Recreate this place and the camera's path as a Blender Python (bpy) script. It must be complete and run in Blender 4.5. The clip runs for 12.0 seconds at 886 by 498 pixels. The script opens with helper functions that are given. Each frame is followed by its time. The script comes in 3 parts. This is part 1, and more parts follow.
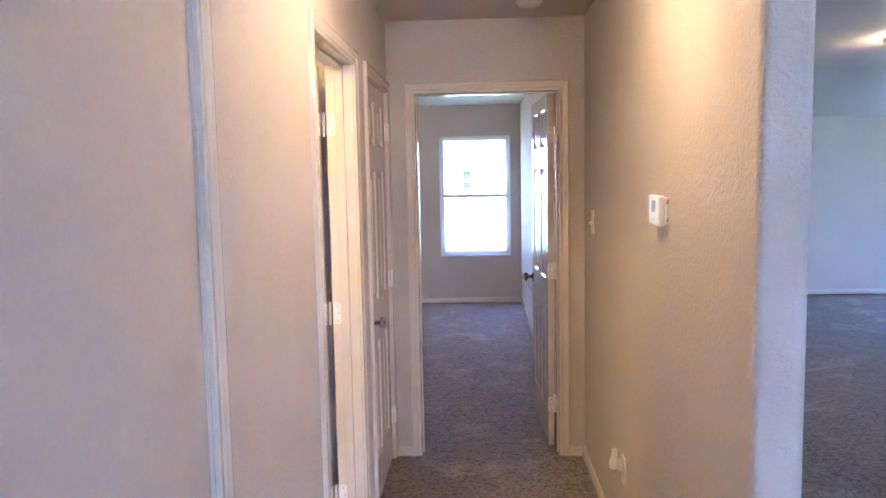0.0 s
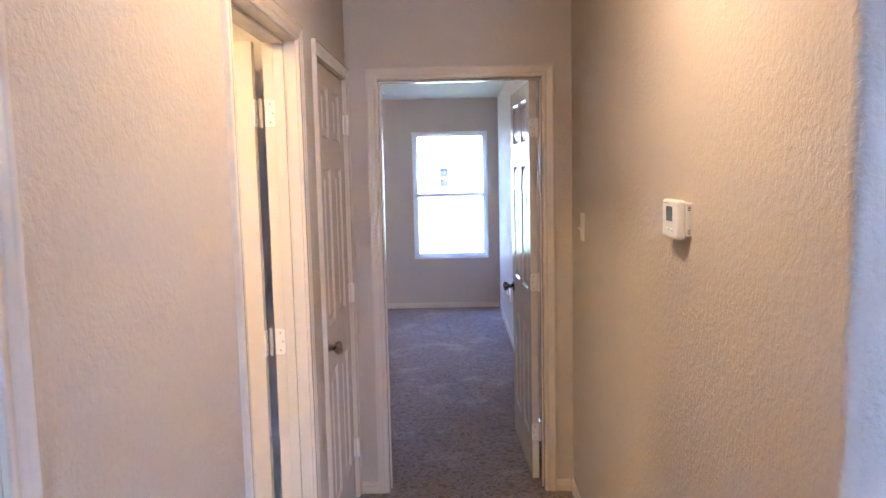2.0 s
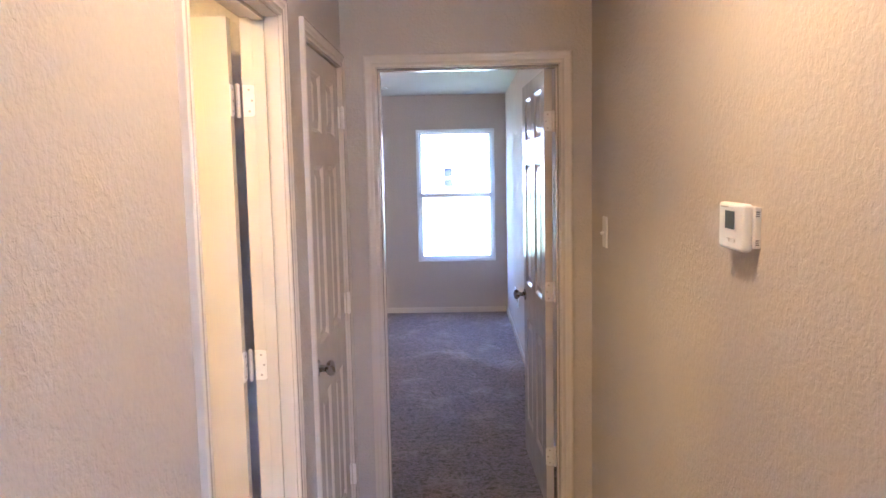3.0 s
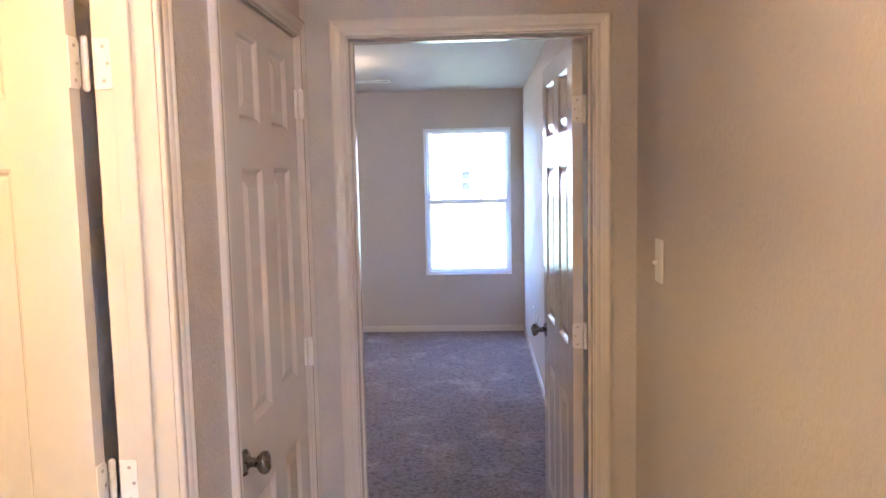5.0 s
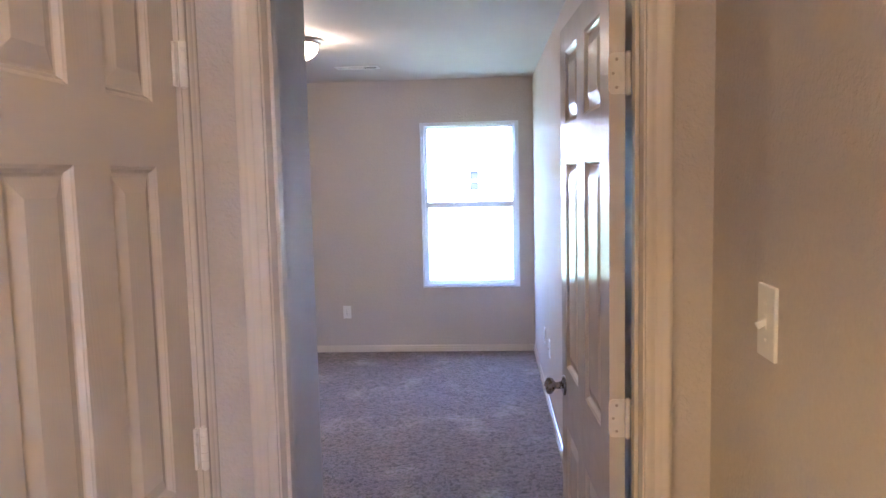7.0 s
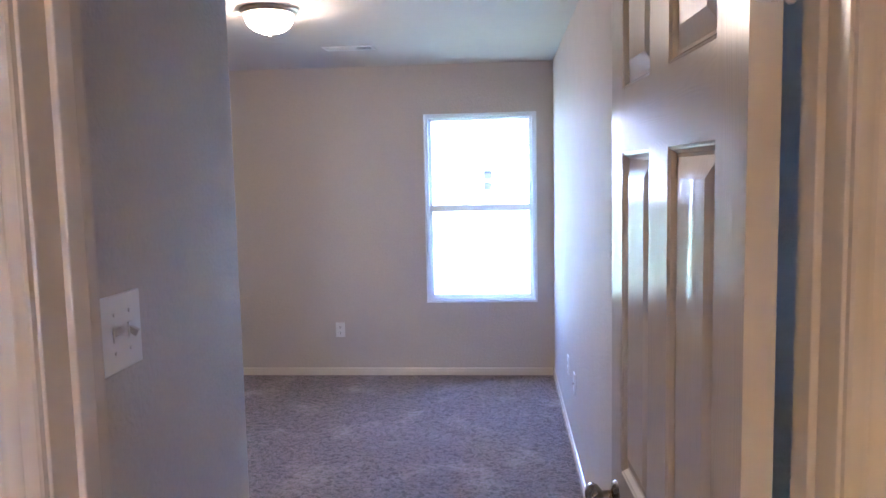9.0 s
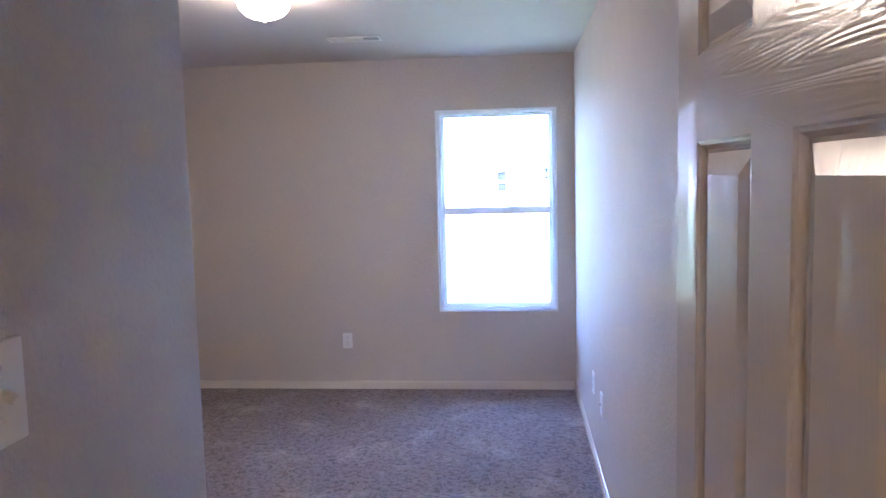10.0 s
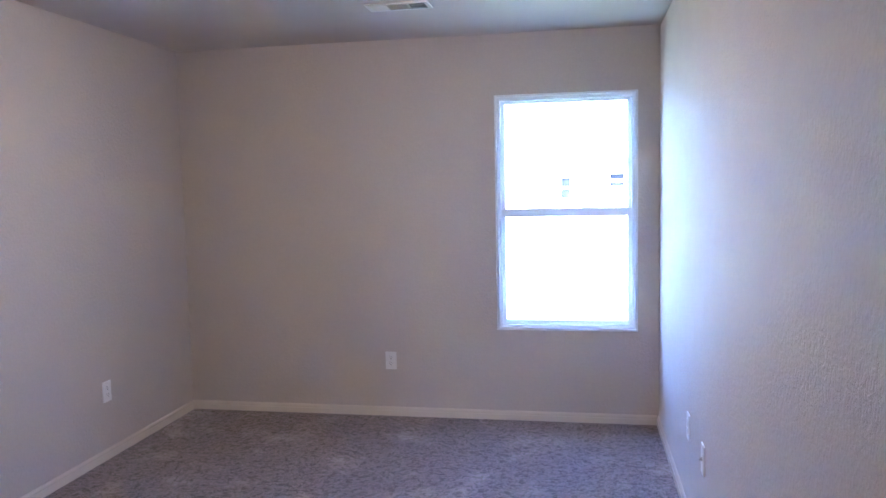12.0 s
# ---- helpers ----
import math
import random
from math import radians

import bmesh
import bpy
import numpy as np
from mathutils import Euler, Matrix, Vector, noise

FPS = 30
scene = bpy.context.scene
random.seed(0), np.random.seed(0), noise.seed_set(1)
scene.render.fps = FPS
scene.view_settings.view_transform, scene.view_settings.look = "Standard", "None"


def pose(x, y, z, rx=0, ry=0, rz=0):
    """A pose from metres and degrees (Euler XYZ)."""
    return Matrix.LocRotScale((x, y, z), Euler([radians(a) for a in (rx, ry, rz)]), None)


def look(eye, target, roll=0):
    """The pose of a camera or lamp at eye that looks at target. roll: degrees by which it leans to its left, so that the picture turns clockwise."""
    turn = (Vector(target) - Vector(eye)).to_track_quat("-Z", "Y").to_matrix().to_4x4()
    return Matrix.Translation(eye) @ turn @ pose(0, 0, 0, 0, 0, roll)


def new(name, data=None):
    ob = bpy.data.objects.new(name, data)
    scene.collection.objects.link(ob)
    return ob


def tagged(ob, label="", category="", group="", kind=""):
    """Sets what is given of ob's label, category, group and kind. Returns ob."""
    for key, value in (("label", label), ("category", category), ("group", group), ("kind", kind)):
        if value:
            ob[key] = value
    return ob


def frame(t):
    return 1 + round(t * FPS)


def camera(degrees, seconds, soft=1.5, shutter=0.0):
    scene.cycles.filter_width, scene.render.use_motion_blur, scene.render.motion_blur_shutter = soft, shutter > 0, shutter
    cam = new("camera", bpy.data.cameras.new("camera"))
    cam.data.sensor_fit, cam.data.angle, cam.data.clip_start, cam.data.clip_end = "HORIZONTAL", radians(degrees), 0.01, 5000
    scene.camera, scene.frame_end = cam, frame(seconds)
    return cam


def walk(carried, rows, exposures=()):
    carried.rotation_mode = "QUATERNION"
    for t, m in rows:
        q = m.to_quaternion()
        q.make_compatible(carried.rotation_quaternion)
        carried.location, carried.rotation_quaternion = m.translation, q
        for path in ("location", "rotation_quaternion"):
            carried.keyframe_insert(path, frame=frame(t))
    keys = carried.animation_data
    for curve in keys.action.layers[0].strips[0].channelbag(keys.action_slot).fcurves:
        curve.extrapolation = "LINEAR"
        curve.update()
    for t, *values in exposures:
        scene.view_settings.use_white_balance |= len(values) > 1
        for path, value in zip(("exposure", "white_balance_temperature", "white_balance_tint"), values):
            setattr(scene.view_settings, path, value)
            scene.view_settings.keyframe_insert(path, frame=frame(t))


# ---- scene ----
cam = camera(61.1, 12.0)
PATH = [
    (0, (0.077, 1.816, 1.605), (-0.022, 3.804, 1.406), -1.1),
    (0.5, (0.071, 1.883, 1.603), (0.034, 3.872, 1.401), -1.5),
    (1, (0.076, 1.995, 1.605), (0.048, 3.985, 1.402), -1.3),
    (1.5, (0.091, 2.176, 1.613), (0.058, 4.166, 1.407), -1.3),
    (2, (0.098, 2.339, 1.609), (0.058, 4.328, 1.402), -1.3),
    (2.5, (0.09, 2.52, 1.602), (0.042, 4.508, 1.396), -1.2),
    (3, (0.086, 2.689, 1.601), (0.034, 4.677, 1.394), -1.2),
    (5, (0.148, 3.527, 1.604), (0.047, 5.515, 1.406), -1.2),
    (5.5, (0.152, 3.715, 1.599), (0.049, 5.702, 1.399), -1.2),
    (6, (0.174, 3.951, 1.605), (0.066, 5.938, 1.406), -1.3),
    (6.5, (0.184, 4.186, 1.602), (0.067, 6.173, 1.404), -1.3),
    (8.5, (0.234, 5.06, 1.602), (0.083, 7.044, 1.403), -1.3),
    (9, (0.2, 5.262, 1.594), (0.038, 7.246, 1.396), -1.2),
    (9.5, (0.171, 5.437, 1.594), (-0.005, 7.419, 1.395), -1.3),
    (10, (0.173, 5.636, 1.589), (-0.026, 7.617, 1.395), -1.4),
    (10.5, (0.185, 5.834, 1.561), (-0.097, 7.806, 1.378), -1.3),
    (11, (0.153, 6.009, 1.555), (-0.182, 7.973, 1.373), -1.2),
    (11.5, (0.107, 6.201, 1.537), (-0.238, 8.163, 1.36), -1.1),
    (12, (0.114, 6.397, 1.517), (-0.247, 8.357, 1.345), -1.2),
]
walk(cam, [(t, look(eye, target, roll)) for t, eye, target, roll in PATH],
     exposures=[(0.0, 6.02, 4500, 22), (2.5, 5.98, 4470, 22), (6.0, 6.18, 4560, 22), (8.5, 6.18, 4440, 23), (9.5, 6.12, 4380, 23), (12.0, 6.12, 4330, 23)])

# ---- world, sun, daylight ----
world = bpy.data.worlds.new("daylight")
scene.world = world
world.use_nodes = True
wn = world.node_tree
sky = wn.nodes.new("ShaderNodeTexSky")
sky.sky_type = "NISHITA"
sky.sun_disc = False
sky.dust_density, sky.ozone_density = 3.0, 0.3
SUN_UP, SUN_ROUND = 52.0, 232.0
sky.sun_elevation, sky.sun_rotation = radians(SUN_UP), radians(SUN_ROUND)
background = wn.nodes["Background"]
background.inputs["Strength"].default_value = 0.15
wn.links.new(sky.outputs["Color"], background.inputs["Color"])
sun_data = bpy.data.lights.new("sun", "SUN")
sun_data.energy, sun_data.angle, sun_data.color = 4.5, radians(0.53), (1.0, 0.95, 0.88)
sun = new("sun", sun_data)
toward = Vector((math.sin(radians(SUN_ROUND)) * math.cos(radians(SUN_UP)), math.cos(radians(SUN_ROUND)) * math.cos(radians(SUN_UP)), math.sin(radians(SUN_UP))))
sun.matrix_world = look(toward * 60, (0, 0, 0))
LAMP_BEDROOM, LAMP_HALL, LAMP_BATH, LAMP_LIVING = 2.05, 1.8, 3.0, 1.55


# ---- materials ----
class Mat:
    """A small wrapper that makes node chains short to write."""

    def __init__(self, name, rough=0.5, metal=0.0, spec=0.5):
        self.m = bpy.data.materials.new(name)
        self.m.use_nodes = True
        self.t = self.m.node_tree
        self.b = self.t.nodes["Principled BSDF"]
        self.b.inputs["Roughness"].default_value = rough
        self.b.inputs["Metallic"].default_value = metal
        self.b.inputs["Specular IOR Level"].default_value = spec
        self.co = self.t.nodes.new("ShaderNodeTexCoord").outputs["Object"]

    def node(self, kind, **values):
        n = self.t.nodes.new(kind)
        for key, value in values.items():
            n.inputs[key.replace("_", " ")].default_value = value
        return n

    def link(self, a, b):
        self.t.links.new(a, b)

    def mapped(self, scale):
        n = self.node("ShaderNodeMapping", Scale=scale)
        self.link(self.co, n.inputs["Vector"])
        return n.outputs["Vector"]

    def noise(self, scale, detail=3.0, rough=0.55, distort=0.0, co=None):
        n = self.node("ShaderNodeTexNoise", Scale=scale, Detail=detail, Roughness=rough, Distortion=distort)
        self.link(co or self.co, n.inputs["Vector"])
        return n.outputs["Fac"]

    def ramp(self, fac, stops):
        n = self.t.nodes.new("ShaderNodeValToRGB")
        while len(n.color_ramp.elements) < len(stops):
            n.color_ramp.elements.new(0.5)
        for e, (at, c) in zip(n.color_ramp.elements, stops):
            e.position, e.color = at, (*c, 1) if len(c) == 3 else c
        self.link(fac, n.inputs["Fac"])
        return n.outputs["Color"]

    def mix(self, fac, a, b, how="MIX"):
        n = self.t.nodes.new("ShaderNodeMix")
        n.data_type, n.blend_type = "RGBA", how
        for value, i in ((fac, 0), (a, 6), (b, 7)):
            if isinstance(value, (int, float)):
                n.inputs[i].default_value = value
            elif isinstance(value, tuple):
                n.inputs[i].default_value = (*value, 1)
            else:
                self.link(value, n.inputs[i])
        return n.outputs[2]

    def bump(self, height, strength, distance, below=None):
        n = self.node("ShaderNodeBump", Strength=strength, Distance=distance)
        self.link(height, n.inputs["Height"])
        if below is not None:
            self.link(below, n.inputs["Normal"])
        return n.outputs["Normal"]

    def done(self, color=None, normal=None, rough=None):
        for value, key in ((color, "Base Color"), (normal, "Normal"), (rough, "Roughness")):
            if isinstance(value, tuple):
                self.b.inputs[key].default_value = (*value, 1)
            elif value is not None:
                self.link(value, self.b.inputs[key])
        return self.m


def grey(v):
    return (v, v, v)


def wall_paint(name, color, relief=1.0):
    """Rolled paint over a knocked-down drywall texture."""
    m = Mat(name, rough=0.7, spec=0.22)
    islands = m.ramp(m.noise(46, 3, 0.5, 0.5), [(0.44, grey(0)), (0.56, grey(0.75)), (0.72, grey(1))])
    lumps = m.ramp(m.noise(105, 2, 0.5, 0.2), [(0.40, grey(0)), (0.66, grey(1))])
    n = m.bump(m.noise(300, 2), 0.18 * relief, 0.0010)
    n = m.bump(lumps, 0.33 * relief, 0.0019, n)
    n = m.bump(islands, 0.32 * relief, 0.0027, n)
    tone = m.mix(m.noise(1.3, 3), tuple(c * 0.96 for c in color), tuple(min(1, c * 1.04) for c in color))
    return m.done(m.mix(m.ramp(m.noise(95, 3), [(0.3, grey(0)), (0.7, grey(1))]), m.mix(1.0, tone, (0.95, 0.95, 0.95), "MULTIPLY"), tone), n,
                  m.ramp(m.noise(8, 3), [(0.3, grey(0.6)), (0.7, grey(0.78))]))


def gloss_paint(name, color, rough=0.24, grain=""):
    """Semi-gloss enamel; grain: the axis along which an embossed wood figure runs."""
    m = Mat(name, rough=rough)
    n = m.bump(m.noise(60, 3), 0.05, 0.002)
    if grain:
        across, fine = ((7.0, 7.0, 0.75), (300, 300, 10)) if grain == "z" else ((1.1, 7.0, 11.0), (10, 300, 300))
        rings = m.node("ShaderNodeMath")
        rings.operation = "MULTIPLY"
        rings.inputs[1].default_value = 260.0
        m.link(m.noise(1.0, 2, 0.45, 0.25, m.mapped(across)), rings.inputs[0])
        wave = m.node("ShaderNodeMath")
        wave.operation = "SINE"
        m.link(rings.outputs[0], wave.inputs[0])
        broken = m.mix(m.ramp(m.noise(1, 3, 0.6, 0.2, m.mapped(tuple(0.35 * f for f in fine))), [(0.38, grey(0)), (0.62, grey(1))]), grey(0.5), wave.outputs[0])
        pores = m.noise(1, 3, 0.6, 0.3, m.mapped(fine))
        n = m.bump(broken, 0.16, 0.0006, n)
        n = m.bump(pores, 0.06, 0.0006, n)
    tone = m.mix(m.noise(2.2, 4), tuple(c * 0.955 for c in color), tuple(min(1, c * 1.03) for c in color))
    return m.done(tone, n, m.ramp(m.noise(14, 3), [(0.3, grey(rough * 0.85)), (0.7, grey(rough * 1.25))]))


def carpet_pile(name):
    m = Mat(name, rough=0.95, spec=0.1)
    tufts = m.noise(150, 3, 0.65, 0.4)
    clumps = m.noise(36, 4, 0.68, 1.0)
    swept = m.ramp(m.noise(2.7, 4, 0.62, 0.3), [(0.53, grey(0)), (0.70, grey(1))])
    base = m.mix(m.ramp(tufts, [(0.30, grey(0)), (0.68, grey(1))]), (0.116, 0.090, 0.089), (0.435, 0.350, 0.341))
    base = m.mix(m.ramp(clumps, [(0.40, grey(0.9)), (0.53, grey(0))]), base, (0.098, 0.080, 0.076))
    lifted = m.mix(m.ramp(clumps, [(0.46, grey(0.2)), (0.62, grey(1))]), m.mix(1.0, base, (1.36, 1.35, 1.34), "MULTIPLY"), (0.46, 0.39, 0.365))
    n = m.bump(tufts, 0.9, 0.006)
    n = m.bump(clumps, 0.95, 0.018, n)
    m.b.inputs["Sheen Weight"].default_value = 0.25
    return m.done(m.mix(swept, base, lifted), n)


def plain(name, color, rough=0.4, metal=0.0, vary=0.05):
    m = Mat(name, rough=rough, metal=metal)
    tone = m.mix(m.noise(30, 3), tuple(c * (1 - vary) for c in color), tuple(min(1, c * (1 + vary)) for c in color))
    return m.done(tone, m.bump(m.noise(220, 2), 0.04, 0.0006), m.ramp(m.noise(50, 3), [(0.3, grey(rough * 0.85)), (0.7, grey(min(1, rough * 1.2)))]))


def glowing(name, color, strength):
    m = Mat(name, rough=0.3)
    m.b.inputs["Emission Color"].default_value = (*color, 1)
    m.b.inputs["Emission Strength"].default_value = strength
    return m.done((0.85, 0.82, 0.76))


def clear_glass(name):
    m = Mat(name, rough=0.0)
    m.b.inputs["Transmission Weight"].default_value = 1.0
    m.b.inputs["IOR"].default_value = 1.45
    return m.done((0.97, 0.985, 0.98))


WALL = wall_paint("greige wall paint", (0.58, 0.528, 0.48))
WALL_SMOOTH = wall_paint("smooth greige paint", (0.58, 0.528, 0.48), 0.12)
CEILING = wall_paint("ceiling paint", (0.64, 0.60, 0.56), 0.7)
TRIM = gloss_paint("cream trim enamel", (0.70, 0.638, 0.56), 0.205)
DOOR = gloss_paint("cream door enamel", (0.70, 0.638, 0.56), 0.205, "z")
DOOR_RAIL = gloss_paint("cream door rail enamel", (0.70, 0.638, 0.56), 0.205, "x")
CARPET = carpet_pile("taupe cut-pile carpet")
NICKEL = plain("aged nickel", (0.30, 0.27, 0.24), 0.27, 1.0)
NICKEL_LIGHT = plain("brushed nickel", (0.52, 0.46, 0.40), 0.32, 1.0)
HINGE = plain("painted hinge", (0.84, 0.80, 0.74), 0.3)
# Near-black colour for the shade inside holes and slots, which aren't cut.
DARK = plain("painted hole shade", (0.02, 0.02, 0.02), 0.6)
PLASTIC = plain("white plastic", (0.80, 0.79, 0.76), 0.35)
SCREEN = plain("grey display", (0.075, 0.08, 0.075), 0.2)
VINYL = plain("white vinyl", (0.80, 0.805, 0.81), 0.35)
# Translucent share brightens backlit frames, in place of lens glare.
vn = VINYL.node_tree
glare = vn.nodes.new("ShaderNodeBsdfTranslucent")
glare.inputs["Color"].default_value = (0.86, 0.87, 0.90, 1)
blend = vn.nodes.new("ShaderNodeMixShader")
blend.inputs["Fac"].default_value = 0.27
vn.links.new(vn.nodes["Principled BSDF"].outputs[0], blend.inputs[1])
vn.links.new(glare.outputs[0], blend.inputs[2])
vn.links.new(blend.outputs[0], vn.nodes["Material Output"].inputs["Surface"])
GLASS = clear_glass("window glass")
WARM = (1.0, 0.64, 0.25)
GLOW_BED = glowing("lit bedroom bowl", (1.0, 0.66, 0.30), LAMP_BEDROOM)
GLOW_HALL = glowing("lit hall bowl", (1.0, 0.58, 0.19), LAMP_HALL)
GLOW_BATH = glowing("lit bath bowl", (1.0, 0.57, 0.13), LAMP_BATH)
GLOW_LIVING = glowing("lit living bowl", WARM, LAMP_LIVING)


def siding_paint():
    m = Mat("pale siding", rough=0.6)
    return m.done(m.mix(m.noise(1.5, 4), (0.66, 0.64, 0.60), (0.76, 0.74, 0.70)), m.bump(m.noise(40, 3), 0.2, 0.004))


def lawn():
    m = Mat("mown lawn", rough=0.9, spec=0.15)
    c = m.mix(m.noise(0.25, 5), (0.080, 0.100, 0.048), (0.128, 0.145, 0.078))
    c = m.mix(m.ramp(m.noise(9, 4), [(0.35, grey(0)), (0.7, grey(0.6))]), c, (0.150, 0.165, 0.085))
    return m.done(c, m.bump(m.noise(30, 4), 0.8, 0.04))


SIDING, LAWN = siding_paint(), lawn()
SHINGLE = plain("brown shingles", (0.16, 0.14, 0.125), 0.85, 0.0, 0.2)
FAR_GLASS = plain("dark far glazing", (0.012, 0.012, 0.0135), 0.7)
FAR_GLASS.node_tree.nodes["Principled BSDF"].inputs["Specular IOR Level"].default_value = 0.05


# ---- mesh helpers ----
def box(bm, x0, y0, z0, x1, y1, z1, bevel=0.0, steps=2):
    m = Matrix.Translation(((x0 + x1) / 2, (y0 + y1) / 2, (z0 + z1) / 2)) @ Matrix.Diagonal((x1 - x0, y1 - y0, z1 - z0, 1))
    made = bmesh.ops.create_cube(bm, size=1, matrix=m)["verts"]
    if bevel:
        edges = list({e for v in made for e in v.link_edges})
        bmesh.ops.bevel(bm, geom=edges, offset=bevel, segments=steps, affect="EDGES", profile=0.5)


def boxed(*args, **more):
    bm = bmesh.new()
    box(bm, *args, **more)
    return bm


def prism(bm, outline, z0, z1):
    """An upright prism over a plan outline (counter-clockwise)."""
    low = [bm.verts.new((x, y, z0)) for x, y in outline]
    high = [bm.verts.new((x, y, z1)) for x, y in outline]
    n = len(outline)
    bm.faces.new(list(reversed(low)))
    bm.faces.new(high)
    for i in range(n):
        j = (i + 1) % n
        bm.faces.new((low[i], low[j], high[j], high[i]))


def rounded(outline, radii, steps=5):
    """A plan outline whose corners are rounded by the radii given."""
    out, n = [], len(outline)
    for i, r in enumerate(radii):
        p = Vector(outline[i])
        if not r:
            out.append(tuple(p))
            continue
        a = (Vector(outline[i - 1]) - p).normalized()
        b = (Vector(outline[(i + 1) % n]) - p).normalized()
        for k in range(steps + 1):
            s = k / steps * math.pi / 2
            out.append(tuple(p + a * r * (1 - math.sin(s)) + b * r * (1 - math.cos(s))))
    return out


def spun(bm, rings, at=(0, 0, 0), axis="z", sides=28):
    """A turned solid: rings of (distance along the axis, radius)."""
    loops = []
    for h, r in rings:
        loop = []
        for i in range(sides):
            a = math.tau * i / sides
            c, s = r * math.cos(a), r * math.sin(a)
            v = {"z": (c, s, h), "x": (h, c, s), "y": (s, h, c)}[axis]
            loop.append(bm.verts.new(Vector(at) + Vector(v)))
        loops.append(loop)
    for a, b in zip(loops, loops[1:]):
        for i in range(sides):
            bm.faces.new((a[i], a[(i + 1) % sides], b[(i + 1) % sides], b[i]))
    bm.faces.new(list(reversed(loops[0])))
    bm.faces.new(loops[-1])
    bmesh.ops.recalc_face_normals(bm, faces=bm.faces)


def strip(bm, profile, start, along, across, out, length, mitre0=0.0, mitre1=0.0):
    """A moulding: profile of (across, out) run along a line, its ends mitred."""
    start, along, across, out = map(Vector, (start, along, across, out))
    a = [bm.verts.new(start + across * u + out * v + along * (mitre0 * u)) for u, v in profile]
    b = [bm.verts.new(start + across * u + out * v + along * (length + mitre1 * u)) for u, v in profile]
    n = len(profile)
    fs = [bm.faces.new(a), bm.faces.new(b)]
    for i in range(n):
        fs.append(bm.faces.new((a[i], a[(i + 1) % n], b[(i + 1) % n], b[i])))
    bmesh.ops.recalc_face_normals(bm, faces=fs)


def mesh_of(name, bm, material, smooth=False):
    me = bpy.data.meshes.new(name)
    bmesh.ops.recalc_face_normals(bm, faces=bm.faces)
    bm.to_mesh(me)
    bm.free()
    for one in material if isinstance(material, list) else [material]:
        me.materials.append(one)
    if smooth:
        me.polygons.foreach_set("use_smooth", [True] * len(me.polygons))
        me.set_sharp_from_angle(angle=radians(35))
    return me


def part(name, bm, material, parent, label="", smooth=False):
    ob = new(name, mesh_of(name, bm, material, smooth))
    ob.parent = parent
    if label:
        ob["label"] = label
    return ob


def thing(name, label, category, m=None, kind="", group=""):
    """An empty at a thing's base; its parts hang under it."""
    ob = new(name)
    ob.empty_display_size = 0.05
    if m is not None:
        ob.matrix_world = m
    return tagged(ob, label, category, group, kind)


def solid(name, bm, material, label, category, kind="structure", smooth=False):
    return tagged(new(name, mesh_of(name, bm, material, smooth)), label, category, "", kind)


# ---- plan ----
HALL_L, HALL_R, HALL_END = -0.424, 0.653, 5.978
LIV_L, LIV_R, LIV_BACK, LIV_END = 0.765, 7.2, -2.6, 11.45
BED_L, BED_R, BED_IN, BED_END = -2.54, 0.585, 6.090, 11.110
ALCOVE_L, ALCOVE_END = -0.402, 6.930
PARTITION = -0.536
TOP = 2.435
EAVES = 2.60
DOOR_H = 2.045
WIN = (-0.409, 0.455, 0.588, 2.056)
# Unseen side and rear windows, added and placed to let daylight in.
ADDED_SIDE_WINDOWS = ((8.8, 10.4),)
ADDED_BACK_WINDOWS = ((0.9, 1.9), (3.3, 4.3))
WIN_LIV = (5.225, 6.095, 0.580, 2.040)

# floors and ceiling
bm = bmesh.new()
box(bm, -2.70, LIV_BACK - 0.16, -0.12, LIV_R + 0.16, LIV_END + 0.16, 0.0)
solid("floor", bm, CARPET, "taupe-grey cut-pile carpet with footprints and brushed patches", "carpet")
bm = bmesh.new()
box(bm, -2.70, LIV_BACK - 0.16, TOP, LIV_R + 0.16, LIV_END + 0.16, EAVES)
solid("ceiling", bm, CEILING, "greige painted ceiling with knockdown texture", "ceiling")


def wall_with_holes(name, x0, x1, y0, y1, along, holes, label, z1=TOP, material=None):
    """A straight wall with rectangular openings (from, to, sill, head)."""
    bm = bmesh.new()
    lo, hi = (y0, y1) if along == "y" else (x0, x1)

    def piece(a, b, za, zb):
        if b - a > 1e-4 and zb - za > 1e-4:
            box(bm, *((x0, a, za, x1, b, zb) if along == "y" else (a, y0, za, b, y1, zb)))

    at = lo
    for a, b, sill, head in sorted(holes):
        piece(at, a, 0, z1)
        piece(a, b, 0, sill)
        piece(a, b, head, z1)
        at = b
    piece(at, hi, 0, z1)
    return solid(name, bm, material or WALL, label, "wall")


JAMB = 0.018
D_BED = (-0.270, 0.512)
D_BATH = (4.119, 4.856)
D_CLOSET = (5.196, 5.924)
D_FLUSH = (2.402, 3.146)
hole = lambda d, head=DOOR_H: (d[0] - JAMB, d[1] + JAMB, 0.0, head + JAMB)
wall_with_holes("wall_hall_left", PARTITION, HALL_L, LIV_BACK, HALL_END, "y", [hole(D_BATH), hole(D_CLOSET), hole(D_FLUSH)],
                "greige hall wall with knockdown texture and three doorways")
wall_with_holes("wall_hall_end", PARTITION, HALL_R, HALL_END, BED_IN, "x", [hole(D_BED)], "greige wall round the bedroom doorway")
bm = bmesh.new()
prism(bm, rounded([(HALL_R, 3.40), (LIV_L, 3.40), (LIV_L, BED_IN), (HALL_R, BED_IN)], [0.022, 0.022, 0, 0]), 0, TOP)
solid("wall_hall_right", bm, WALL, "greige hall wall ending in a rounded free end", "wall", smooth=True)
